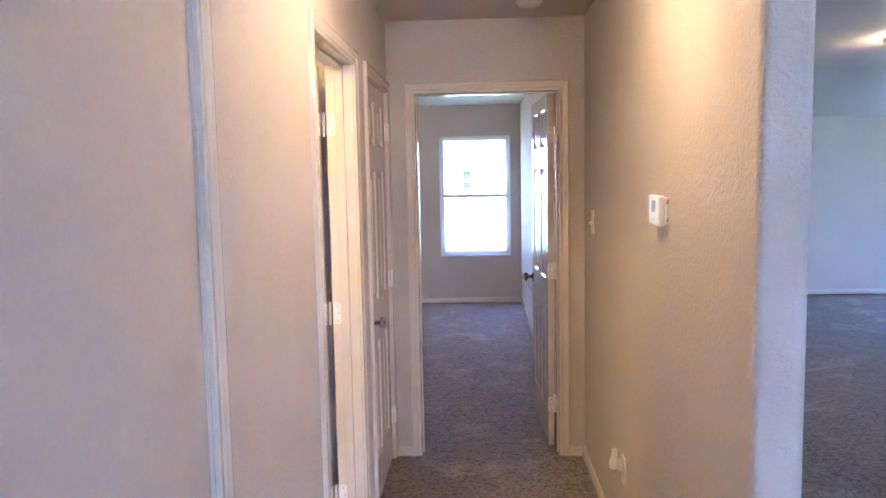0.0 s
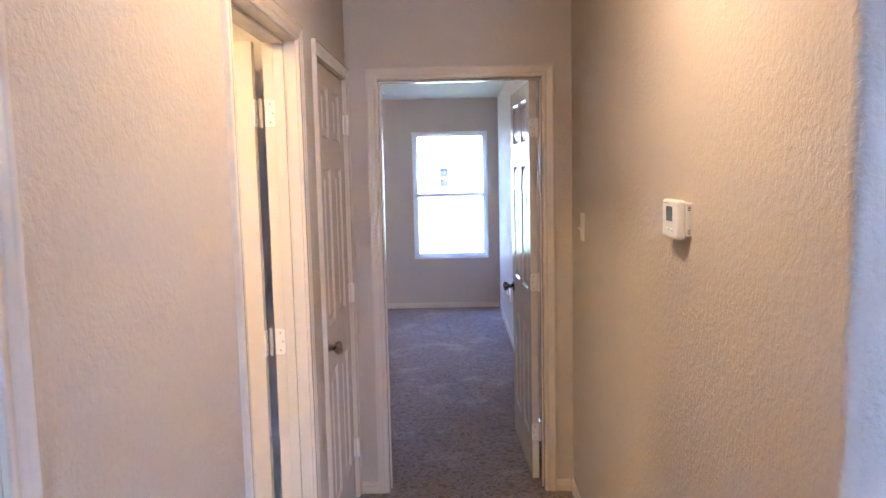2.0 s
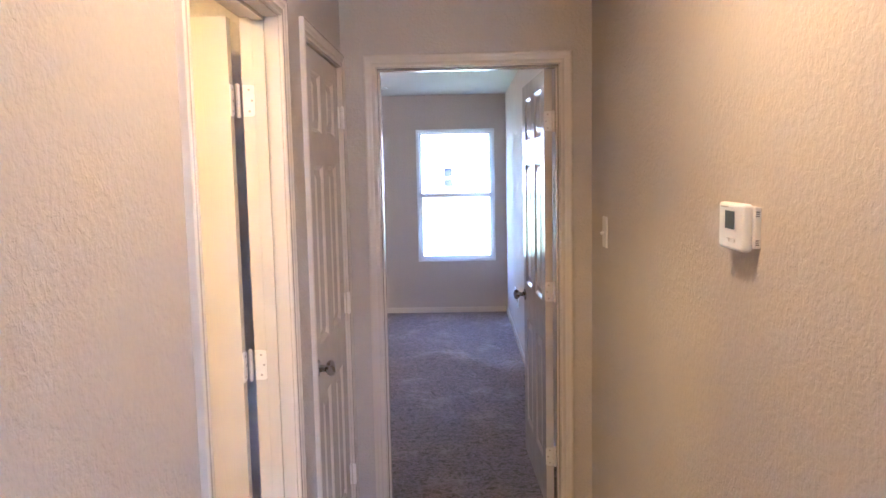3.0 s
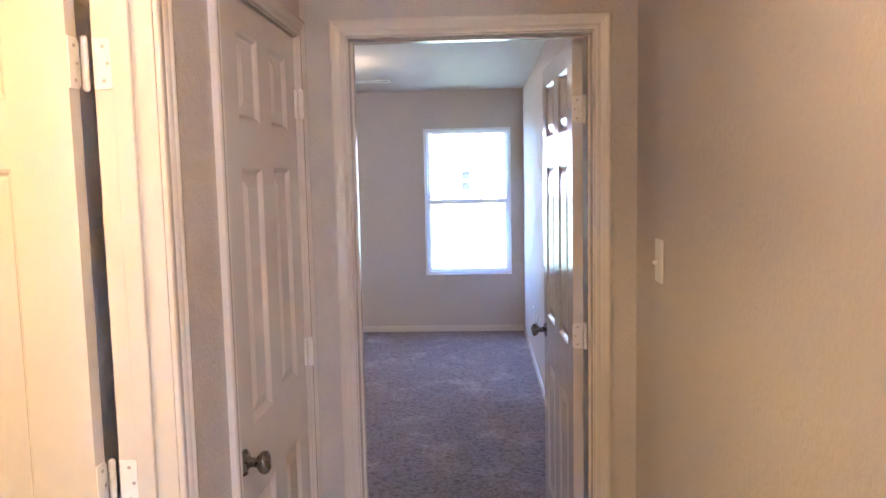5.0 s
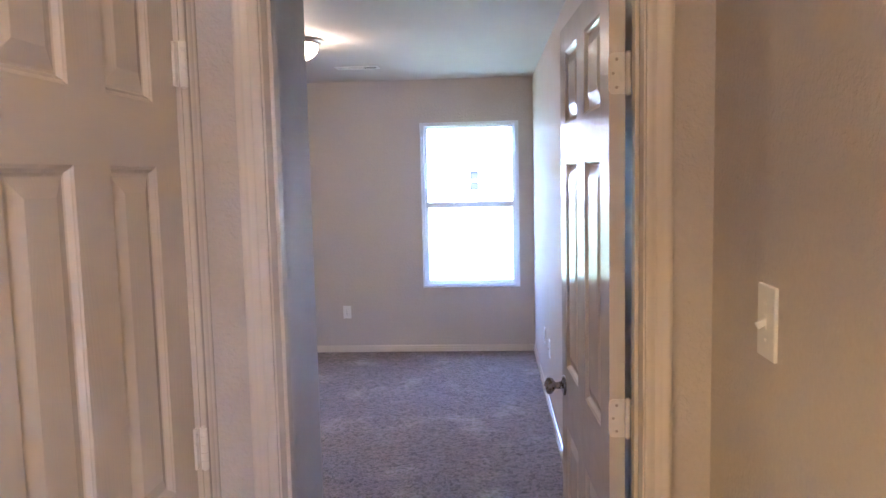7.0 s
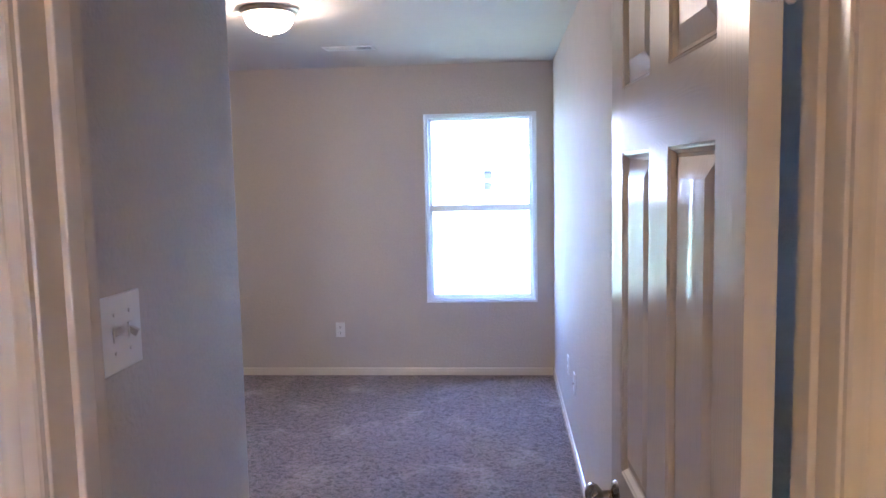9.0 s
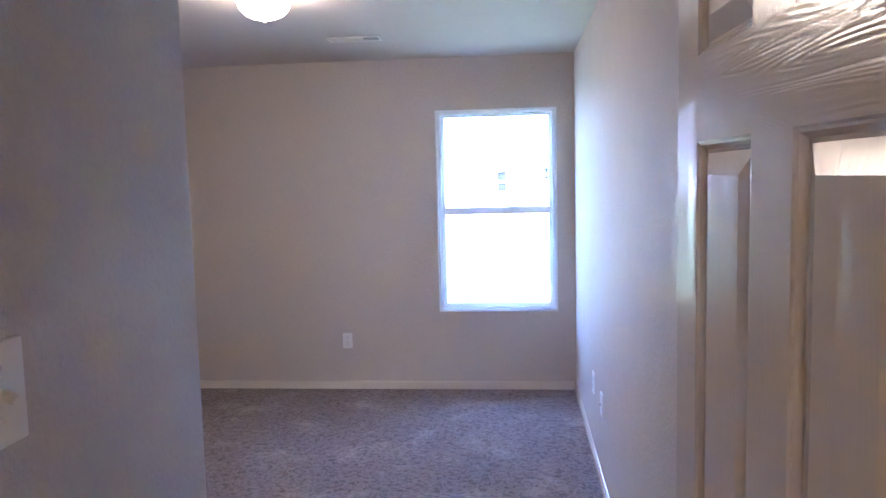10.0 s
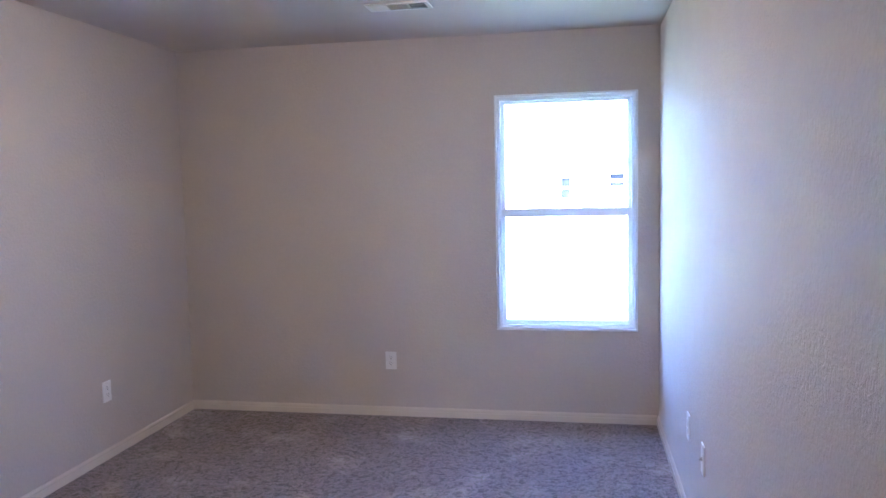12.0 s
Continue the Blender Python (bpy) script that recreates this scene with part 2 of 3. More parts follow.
wall_with_holes("wall_bedroom_right", BED_R, LIV_L, BED_IN, LIV_END + 0.16, "y", [], "greige bedroom side wall with knockdown texture")
wall_with_holes("wall_bedroom_end", -2.70, BED_R, BED_END, BED_END + 0.16, "x", [WIN], "greige bedroom outer wall with one window")
wall_with_holes("wall_west", -2.70, BED_L, LIV_BACK - 0.16, BED_END, "y", [], "greige outer side wall of the bedroom")
bm = bmesh.new()
prism(bm, rounded([(BED_L, ALCOVE_END - 0.115), (ALCOVE_L - 0.112, ALCOVE_END - 0.115), (ALCOVE_L - 0.112, BED_IN), (ALCOVE_L, BED_IN), (ALCOVE_L, ALCOVE_END), (BED_L, ALCOVE_END)], [0, 0, 0, 0, 0.022, 0]), 0, TOP)
solid("wall_alcove", bm, WALL, "greige wall of the bedroom entry with a rounded corner", "wall", smooth=True)
wall_with_holes("wall_closet_back", BED_L, PARTITION, 5.978, 6.09, "x", [], "greige wall behind the hall closet")
wall_with_holes("wall_bath_near", BED_L, PARTITION, 3.20, 3.31, "x", [], "greige wall of the bathroom")
wall_with_holes("wall_bath_far", BED_L, PARTITION, 5.03, 5.14, "x", [], "greige wall between bathroom and closet")
wall_with_holes("wall_living_end", LIV_L, LIV_R + 0.16, LIV_END, LIV_END + 0.16, "x", [WIN_LIV], "greige living room wall with a window")
wall_with_holes("wall_living_right", LIV_R, LIV_R + 0.16, LIV_BACK - 0.16, LIV_END, "y", [(a, b, 0.58, 2.06) for a, b in ADDED_SIDE_WINDOWS], "greige living room side wall with windows")
wall_with_holes("wall_living_back", BED_L, LIV_R, LIV_BACK - 0.16, LIV_BACK, "x", [(a, b, 0.58, 2.06) for a, b in ADDED_BACK_WINDOWS], "greige living room rear wall with windows")
bm = bmesh.new()
strip(bm, [(8.27, TOP), (LIV_END, TOP), (LIV_END, 2.225)], (LIV_L, 0, 0), (1, 0, 0), (0, 1, 0), (0, 0, 1), LIV_R - LIV_L)
solid("ceiling_slope", bm, CEILING, "greige sloping ceiling over the far end of the living room", "ceiling")

# ---- baseboards ----
BASE = [(0, 0), (0, 0.013), (0.034, 0.0125), (0.037, 0.0095), (0.041, 0.0095), (0.045, 0.0105), (0.052, 0.008), (0.058, 0.0045), (0.060, 0)]


def baseboard(x0, y0, x1, y1, out):
    bm = bmesh.new()
    a, b = Vector((x0, y0, 0)), Vector((x1, y1, 0))
    strip(bm, BASE, a, (b - a).normalized(), (0, 0, 1), (*out, 0), (b - a).length)
    solid("baseboard", bm, TRIM, "cream glossy moulded baseboard along the carpet", "baseboard")


CASE_W, REVEAL = 0.053, 0.004
edge = CASE_W + REVEAL
baseboard(HALL_R, 3.43, HALL_R, HALL_END, (-1, 0))
baseboard(HALL_L, D_FLUSH[1] + edge, HALL_L, D_BATH[0] - edge, (1, 0))
baseboard(HALL_L, D_BATH[1] + edge, HALL_L, D_CLOSET[0] - edge, (1, 0))
baseboard(HALL_L, LIV_BACK, HALL_L, D_FLUSH[0] - edge, (1, 0))
baseboard(HALL_L + 0.013, HALL_END, D_BED[0] - edge, HALL_END, (0, -1))
baseboard(D_BED[1] + edge, HALL_END, HALL_R - 0.013, HALL_END, (0, -1))
baseboard(BED_R, BED_IN, BED_R, BED_END, (-1, 0))
baseboard(BED_L, BED_END, BED_R - 0.013, BED_END, (0, -1))
baseboard(BED_L, ALCOVE_END, BED_L, BED_END - 0.013, (1, 0))
baseboard(ALCOVE_L, BED_IN + 0.02, ALCOVE_L, ALCOVE_END - 0.02, (1, 0))
baseboard(LIV_L, LIV_END, LIV_R, LIV_END, (0, -1))
baseboard(LIV_L, 3.43, LIV_L, LIV_END - 0.013, (1, 0))

# ---- doors ----
CASING = [(0, 0), (0, 0.008), (0.003, 0.0105), (0.014, 0.0112), (0.0172, 0.0096), (0.0195, 0.0096), (0.0228, 0.0125), (0.0316, 0.014), (0.038, 0.0146), (0.0404, 0.0166), (0.0456, 0.0174), (0.0502, 0.0168), (0.053, 0.0145), (0.053, 0)]


def casing(parent, width, height, out, v):
    """Mitred casing round a doorway whose inner edges lie at 0 and width; v: the wall's face, out: +1 or -1 along local y."""
    lo, hi, top = -REVEAL, width + REVEAL, height + REVEAL
    for name, start, along, across, length, m0, m1 in (
            ("casing_leg", (lo, v, 0), (0, 0, 1), (-1, 0, 0), top, 0, 1),
            ("casing_leg", (hi, v, 0), (0, 0, 1), (1, 0, 0), top, 0, 1),
            ("casing_head", (lo, v, top), (1, 0, 0), (0, 0, 1), hi - lo, -1, 1)):
        bm = bmesh.new()
        strip(bm, CASING, start, along, across, (0, out, 0), length, m0, m1)
        part(name, bm, TRIM, parent, smooth=True)


def jambs(parent, width, height, depth, stop, s=0.011):
    """Door lining from local y 0 to depth, with a stop starting at stop."""
    for name, b in (("jamb", (-JAMB, 0, 0, 0, depth, height)), ("jamb", (width, 0, 0, width + JAMB, depth, height)),
                    ("jamb_head", (-JAMB, 0, height, width + JAMB, depth, height + JAMB))):
        part(name, boxed(*b, bevel=0.0015), TRIM, parent)
    if stop is not None:
        for b in ((0, stop, 0, s, stop + 0.034, height), (width - s, stop, 0, width, stop + 0.034, height), (s, stop, height - s, width - s, stop + 0.034, height)):
            part("door_stop", boxed(*b, bevel=0.002), TRIM, parent)


def leaf_mesh(width, height, thick, panels):
    """A moulded slab: local x 0..width, y 0..thick, z 0..height; panels of (x0, x1, z0, z1) pressed into both faces."""
    bm = bmesh.new()
    xs = sorted({0, width, *[p[0] for p in panels], *[p[1] for p in panels]})
    zs = sorted({0, height, *[p[2] for p in panels], *[p[3] for p in panels]})
    steps = [(0.0, 0.0), (0.003, 0.0022), (0.006, 0.0035), (0.009, 0.0075), (0.012, 0.0110), (0.017, 0.0118), (0.046, 0.0028), (0.048, 0.0022)]
    for face, sign in ((0.0, 1), (thick, -1)):
        for x0, x1 in zip(xs, xs[1:]):
            for z0, z1 in zip(zs, zs[1:]):
                cell = [(x0, z0), (x1, z0), (x1, z1), (x0, z1)]
                if any(p[0] <= x0 and x1 <= p[1] and p[2] <= z0 and z1 <= p[3] for p in panels):
                    continue
                f = bm.faces.new([bm.verts.new((x, face, z)) for x, z in cell])
                columns = [p for p in panels if p[0] <= x0 and x1 <= p[1]]
                between = min(p[0] for p in panels) <= x0 and x1 <= max(p[1] for p in panels)
                f.material_index = 1 if columns or (between and not any(p[2] <= z0 and z1 <= p[3] for p in panels)) else 0
        for x0, x1, z0, z1 in panels:
            rings = []
            for inset, depth in steps:
                rings.append([bm.verts.new((x, face + sign * depth, z)) for x, z in
                              ((x0 + inset, z0 + inset), (x1 - inset, z0 + inset), (x1 - inset, z1 - inset), (x0 + inset, z1 - inset))])
            for a, b in zip(rings, rings[1:]):
                for i in range(4):
                    bm.faces.new((a[i], a[(i + 1) % 4], b[(i + 1) % 4], b[i]))
            bm.faces.new(rings[-1])
    for q in (((0, 0, 0), (0, thick, 0), (0, thick, height), (0, 0, height)), ((width, 0, 0), (width, thick, 0), (width, thick, height), (width, 0, height)),
              ((0, 0, 0), (width, 0, 0), (width, thick, 0), (0, thick, 0)), ((0, 0, height), (width, 0, height), (width, thick, height), (0, thick, height))):
        bm.faces.new([bm.verts.new(c) for c in q])
    bmesh.ops.remove_doubles(bm, verts=bm.verts, dist=0.0004)
    return bm


def six_panels(width, side, middle, shift=0.0):
    a, b = side, (width - middle) / 2
    cols = ((a, b), (width - b, width - a))
    return [(x0 + shift, x1 + shift, z0, z1) for z0, z1 in ((0.20, 0.775), (0.97, 1.615), (1.735, 1.950)) for x0, x1 in cols]


def knob(parent, x, z, thick):
    """A turned knob on both faces of a leaf."""
    for face, sign in ((0.0, -1), (thick, 1)):
        bm = bmesh.new()
        spun(bm, [(sign * d, r) for d, r in ((0, 0.032), (0.003, 0.033), (0.008, 0.030), (0.011, 0.020), (0.013, 0.0125), (0.030, 0.0115), (0.034, 0.016), (0.040, 0.0235),
                                             (0.047, 0.0275), (0.054, 0.0280), (0.060, 0.0250), (0.064, 0.0180), (0.0665, 0.008), (0.067, 0.001))], (x, face, z), "y")
        part("knob", bm, NICKEL, parent, "aged nickel round door knob", smooth=True)


def plate_hinge(parent, x, y, z, across, flat, high=0.089, wide=0.036):
    """A hinge with a rounded leaf on each side of its knuckle and screw heads. across: way of the leaf; flat: way it faces."""
    across, flat = Vector(across), Vector(flat)
    centre = Vector((x, y, z))
    bm = bmesh.new()
    r, pts = 0.012, []
    for cx, cz, a0 in ((wide - r, high / 2 - r, 0), (wide - r, -high / 2 + r, -90)):
        arc = [(cx + r * math.cos(radians(a0 + k * 22.5)), cz + r * math.sin(radians(a0 + k * 22.5))) for k in range(5)]
        pts.append(arc)
    outline = [(0, -high / 2)] + pts[1] + pts[0] + [(0, high / 2)]
    a = [bm.verts.new(centre + across * u + Vector((0, 0, w))) for u, w in outline]
    b = [bm.verts.new(centre + across * u + Vector((0, 0, w)) + flat * 0.0028) for u, w in outline]
    bm.faces.new(a), bm.faces.new(b)
    for i in range(len(a)):
        j = (i + 1) % len(a)
        bm.faces.new((a[i], a[j], b[j], b[i]))
    h = part("hinge", bm, HINGE, parent, "cream-painted butt hinge")
    bm = bmesh.new()
    for u, w in ((0.5, 0.34), (0.72, 0.0), (0.5, -0.34)):
        p = centre + across * (wide * u) + flat * 0.0032 + Vector((0, 0, high * w))
        q = flat.to_track_quat("Z", "Y").to_matrix().to_4x4()
        bmesh.ops.create_cone(bm, cap_ends=True, segments=10, radius1=0.0038, radius2=0.003, depth=0.0015, matrix=Matrix.Translation(p) @ q)
    part("hinge_screws", bm, NICKEL_LIGHT, parent)
    return h


def knuckle(parent, x, y, z, high=0.089, r=0.0062):
    bm = bmesh.new()
    rings = [(-high / 2 - 0.004, 0.003), (-high / 2, r)]
    for k in range(1, 5):
        at = -high / 2 + high * k / 5
        rings += [(at - 0.0006, r), (at - 0.0004, r * 0.75), (at + 0.0004, r * 0.75), (at + 0.0006, r)]
    rings += [(high / 2, r), (high / 2 + 0.004, 0.003)]
    spun(bm, rings, (x, y, z), "z", 14)
    part("hinge_knuckle", bm, HINGE, parent, smooth=True)


SLAB, LOW = 0.035, 0.014
HINGES = (1.812, 1.040, 0.26)

# bedroom door: stands open against the side wall
d = thing("door_1", "cream six-panel bedroom door standing wide open, nickel knob", "door", pose(D_BED[0], HALL_END, 0), "structure")
w = D_BED[1] - D_BED[0]
jambs(d, w, DOOR_H, BED_IN - HALL_END, 0.044, 0.009)
casing(d, w, DOOR_H, -1, 0)
casing(d, w, DOOR_H, 1, BED_IN - HALL_END)
OPEN = 2.5
LEAF = 0.768
leaf = part("door_leaf", leaf_mesh(LEAF, DOOR_H - LOW - 0.004, SLAB, six_panels(LEAF, 0.105, 0.118)), [DOOR, DOOR_RAIL], d, "cream six-panel moulded door leaf")
leaf.matrix_local = pose(0.461 - D_BED[0] + SLAB, 6.098 - HALL_END, LOW, 0, 0, 90 + OPEN)
knob(leaf, LEAF - 0.060, 0.900, SLAB)
for z in HINGES:
    plate_hinge(leaf, 0.0, 0.001, z - LOW, (0, 1, 0), (-1, 0, 0))
    knuckle(leaf, -0.004, -0.006, z - LOW)
    plate_hinge(d, w - 0.0005, BED_IN - HALL_END - 0.002, z, (0, -1, 0), (-1, 0, 0))

# bathroom door: opened inward, leaf square to the hall
d = thing("door_2", "cream six-panel bathroom door opened inward, painted hinges", "door", pose(HALL_L, D_BATH[0], 0, 0, 0, 90), "structure")
w = D_BATH[1] - D_BATH[0]
jambs(d, w, DOOR_H, HALL_L - PARTITION, 0.040)
casing(d, w, DOOR_H, -1, 0)
leaf = part("door_leaf", leaf_mesh(w - 0.006, DOOR_H - LOW - 0.004, SLAB, six_panels(w - 0.006, 0.115, 0.11)), [DOOR, DOOR_RAIL], d, "cream six-panel moulded door leaf")
leaf.matrix_local = pose(w - 0.004, 0.137, LOW, 0, 0, 90)
knob(leaf, w - 0.068, 0.915, SLAB)
for z in HINGES:
    plate_hinge(d, w - 0.0005, 0.110, z, (0, -1, 0), (-1, 0, 0))
    plate_hinge(leaf, 0.0, SLAB - 0.001, z - LOW, (0, -1, 0), (-1, 0, 0))
    knuckle(d, w - 0.006, 0.1225, z)

# hall closet door: closed, opens into the hall
d = thing("door_3", "cream six-panel closet door, closed, with nickel knob", "door", pose(HALL_L, D_CLOSET[0], 0, 0, 0, 90), "structure")
w = D_CLOSET[1] - D_CLOSET[0]
jambs(d, w, DOOR_H, HALL_L - PARTITION, 0.048)
casing(d, w, DOOR_H, -1, 0)
leaf = part("door_leaf", leaf_mesh(w - 0.008, DOOR_H - LOW - 0.004, SLAB, six_panels(w - 0.008, 0.130, 0.112, 0.020)), [DOOR, DOOR_RAIL], d, "cream six-panel moulded door leaf")
leaf.matrix_local = pose(0.004, 0.010, LOW)
knob(leaf, 0.060, 0.905, SLAB)
for z in (1.835, 1.035, 0.26):
    knuckle(d, w - 0.003, -0.008, z, 0.089, 0.0078)
    bm = bmesh.new()
    box(bm, w - 0.016, 0.0045, z - 0.0445, w + 0.004, 0.0105, z + 0.0445, 0.002)
    part("hinge", bm, HINGE, d, "cream-painted butt hinge")

# flush door near the living room: closed
d = thing("door_4", "flush smooth painted hall door, closed, in moulded casing", "door", pose(HALL_L, D_FLUSH[0], 0, 0, 0, 90), "structure")
w = D_FLUSH[1] - D_FLUSH[0]
jambs(d, w, DOOR_H, HALL_L - PARTITION, 0.048)
casing(d, w, DOOR_H, -1, 0)
bm = bmesh.new()
box(bm, 0.004, 0.006, LOW, w - 0.004, 0.041, DOOR_H - 0.004, 0.002)
part("door_leaf", bm, WALL_SMOOTH, d, "flush smooth greige door leaf")


# ---- windows ----
def sash_window(name, x0, x1, z0, z1, y, depth, label, m=None):
    """A white vinyl single-hung window set flush in a wall's inner face at y."""
    d = thing(name, label, "window", m or pose(x0, y, z0), "structure")
    w, h = x1 - x0, z1 - z0
    mid = h * 0.503
    lip = 0.008
    for b in ((-0.004, -0.004, -0.004, lip, 0.03, h + 0.004), (w - lip, -0.004, -0.004, w + 0.004, 0.03, h + 0.004), (lip, -0.004, h - lip, w - lip, 0.03, h + 0.004), (lip, -0.004, -0.004, w - lip, 0.03, lip)):
        part("window_trim", boxed(*b, bevel=0.0015), VINYL, d)
    f = 0.030
    for b in ((lip, 0.012, lip, f, depth, h - lip), (w - f, 0.012, lip, w - lip, depth, h - lip), (f, 0.012, h - f, w - f, depth, h - lip), (f, 0.012, lip, w - f, depth, f)):
        part("window_frame", boxed(*b, bevel=0.002), VINYL, d)
    for z_lo, z_hi, y0, s, rail_lo, rail_hi in ((f, mid + 0.026, 0.022, 0.026, 0.030, 0.050), (mid - 0.020, h - f, 0.056, 0.026, 0.044, 0.020)):
        q = part("sash", boxed(f, y0, z_lo, f + s, y0 + 0.028, z_hi, bevel=0.003), VINYL, d)
        for b in ((w - f - s, y0, z_lo, w - f, y0 + 0.028, z_hi), (f + s, y0, z_lo, w - f - s, y0 + 0.028, z_lo + rail_lo), (f + s, y0, z_hi - rail_hi, w - f - s, y0 + 0.028, z_hi)):
            part("sash_rail", boxed(*b, bevel=0.003), VINYL, q)
        pane = part("pane", boxed(f + s - 0.004, y0 + 0.012, z_lo + rail_lo - 0.004, w - f - s + 0.004, y0 + 0.016, z_hi - rail_hi + 0.004), GLASS, d, "clear window pane")
        pane.visible_shadow = False
    for u in (0.36, 0.64):
        part("sash_lock", boxed(w * u - 0.022, 0.026, mid + 0.0265, w * u + 0.022, 0.050, mid + 0.034, bevel=0.003), VINYL, d)
    part("window_sill", boxed(-0.002, depth, -0.002, w + 0.002, 0.19, 0.012, bevel=0.002), VINYL, d)
    return d


sash_window("window_1", *WIN, BED_END, 0.095, "white vinyl single-hung bedroom window, closed, no blind")
sash_window("window_2", *WIN_LIV, LIV_END, 0.095, "white vinyl single-hung living room window, closed, no blind")


# Out of view: side and rear windows added only for their daylight.
for k, (a, b) in enumerate(ADDED_SIDE_WINDOWS):
    sash_window("window_%d" % (3 + k), a, b, 0.58, 2.06, LIV_R, 0.095, "white vinyl single-hung living room window, closed, no blind", pose(LIV_R, b, 0.58, 0, 0, -90))

for k, (a, b) in enumerate(ADDED_BACK_WINDOWS):
    sash_window("window_%d" % (3 + len(ADDED_SIDE_WINDOWS) + k), a, b, 0.58, 2.06, LIV_BACK, 0.095, "white vinyl single-hung living room window, closed, no blind", pose(b, LIV_BACK, 0.58, 0, 0, 180))


# ---- ceiling lamps ----
def bowl_lamp(x, y, glow, label):
    d = thing("ceiling_lamp", label, "ceiling lamp", pose(x, y, TOP), group="flush ceiling lamps")
    bm = bmesh.new()
    spun(bm, [(0, 0.118), (-0.004, 0.142), (-0.010, 0.146), (-0.015, 0.143), (-0.019, 0.137), (-0.024, 0.139), (-0.030, 0.136), (-0.034, 0.128), (-0.034, 0.120), (-0.020, 0.110)], sides=40)
    part("rim", bm, NICKEL_LIGHT, d, "brushed nickel rim", smooth=True)
    bm = bmesh.new()
    rings = [(-0.026, 0.119)]
    for k in range(1, 13):
        a = k / 12 * math.pi / 2
        rings.append((-0.034 - 0.088 * math.sin(a), max(0.004, 0.121 * math.cos(a) ** 0.85)))
    spun(bm, rings, sides=40)
    part("bowl", bm, glow, d, "lit frosted glass bowl", smooth=True)
    bm = bmesh.new()
    spun(bm, [(-0.119, 0.004), (-0.122, 0.011), (-0.126, 0.010), (-0.129, 0.006), (-0.134, 0.008), (-0.139, 0.0055), (-0.142, 0.001)], sides=16)
    part("finial", bm, NICKEL, d, "small nickel finial", smooth=True)


bowl_lamp(-0.955, 9.03, GLOW_BED, "flush ceiling lamp, nickel rim, lit frosted bowl, bedroom ceiling")
bowl_lamp(2.88, 6.95, GLOW_LIVING, "flush ceiling lamp, nickel rim, lit frosted bowl, living room")
bowl_lamp(0.14, 3.92, GLOW_HALL, "flush ceiling lamp, nickel rim, lit frosted bowl, hall ceiling")
bowl_lamp(-1.15, 3.95, GLOW_BATH, "flush ceiling lamp, nickel rim, lit frosted bowl, bathroom ceiling")

# ---- ceiling vent ----
d = thing("ceiling_vent", "white metal ceiling air register with louvres", "air vent", pose(-0.80, 10.245, TOP))
vw, vd = 0.165, 0.075
for b in ((-vw, -vd, -0.007, vw, -vd + 0.022, 0), (-vw, vd - 0.022, -0.007, vw, vd, 0), (-vw, -vd + 0.022, -0.007, -vw + 0.022, vd - 0.022, 0), (vw - 0.022, -vd + 0.022, -0.007, vw, vd - 0.022, 0)):
    part("frame", boxed(*b, bevel=0.002), PLASTIC, d)
# No opening is cut; a near-black sheet stands for the duct's shade.
part("backing", boxed(-vw + 0.022, -vd + 0.022, -0.0025, vw - 0.022, vd - 0.022, -0.0005), DARK, d, "flat dark sheet painted as the shade of the duct")
for k in range(9):
    s = part("slat", boxed(-0.0075, -vd + 0.024, -0.0008, 0.0075, vd - 0.024, 0.0008), PLASTIC, d)
    s.matrix_local = pose(-vw + 0.031 + k * 0.0105, 0, -0.0065, 0, -38, 0)
for k in range(9):
    s = part("slat", boxed(-0.050, -0.0065, -0.0008, 0.050, 0.0065, 0.0008), PLASTIC, d)
    s.matrix_local = pose(-0.002, -vd + 0.028 + k * 0.0117, -0.0065, 35, 0, 0)
for k in range(9):
    s = part("slat", boxed(-0.0075, -vd + 0.024, -0.0008, 0.0075, vd - 0.024, 0.0008), PLASTIC, d)
    s.matrix_local = pose(vw - 0.031 - k * 0.0105, 0, -0.0065, 0, 60, 0)
for x in (-0.057, 0.053):
    part("divider", boxed(x - 0.002, -vd + 0.022, -0.011, x + 0.002, vd - 0.022, -0.002), PLASTIC, d)

# ---- smoke detector ----
bm = bmesh.new()
spun(bm, [(0, 0.062), (-0.012, 0.064), (-0.016, 0.060), (-0.030, 0.052), (-0.034, 0.045), (-0.035, 0.001)], sides=32)
d = thing("smoke_detector", "round white smoke detector on the hall ceiling", "smoke detector", pose(0.33, 5.55, TOP))
part("housing", bm, PLASTIC, d, smooth=True)


# ---- wall plates ----
def plate(name, label, category, m, wide, high, group=""):
    """A bevelled wall plate: local x across, y out of the wall (towards -y), z up, centred."""
    d = thing(name, label, category, m, group=group)
    part("cover_plate", boxed(-wide / 2, -0.0065, -high / 2, wide / 2, 0.001, high / 2, bevel=0.0025, steps=3), PLASTIC, d)
    return d


def screw(d, x, z):
    bm = bmesh.new()
    spun(bm, [(-0.006, 0.0036), (-0.0082, 0.003), (-0.0086, 0.001)], (x, 0, z), "y", 10)
    part("screw", bm, PLASTIC, d)


def toggle(d, x, up):
    part("toggle_frame", boxed(x - 0.006, -0.0085, -0.0125, x + 0.006, -0.006, 0.0125, bevel=0.0008), PLASTIC, d)
    bm = boxed(-0.0042, -0.017, -0.0055, 0.0042, 0.0, 0.0055, bevel=0.0012)
    t = part("toggle", bm, PLASTIC, d, "white toggle lever")
    t.matrix_local = pose(x, -0.006, 0.001, -28 if up else 28)


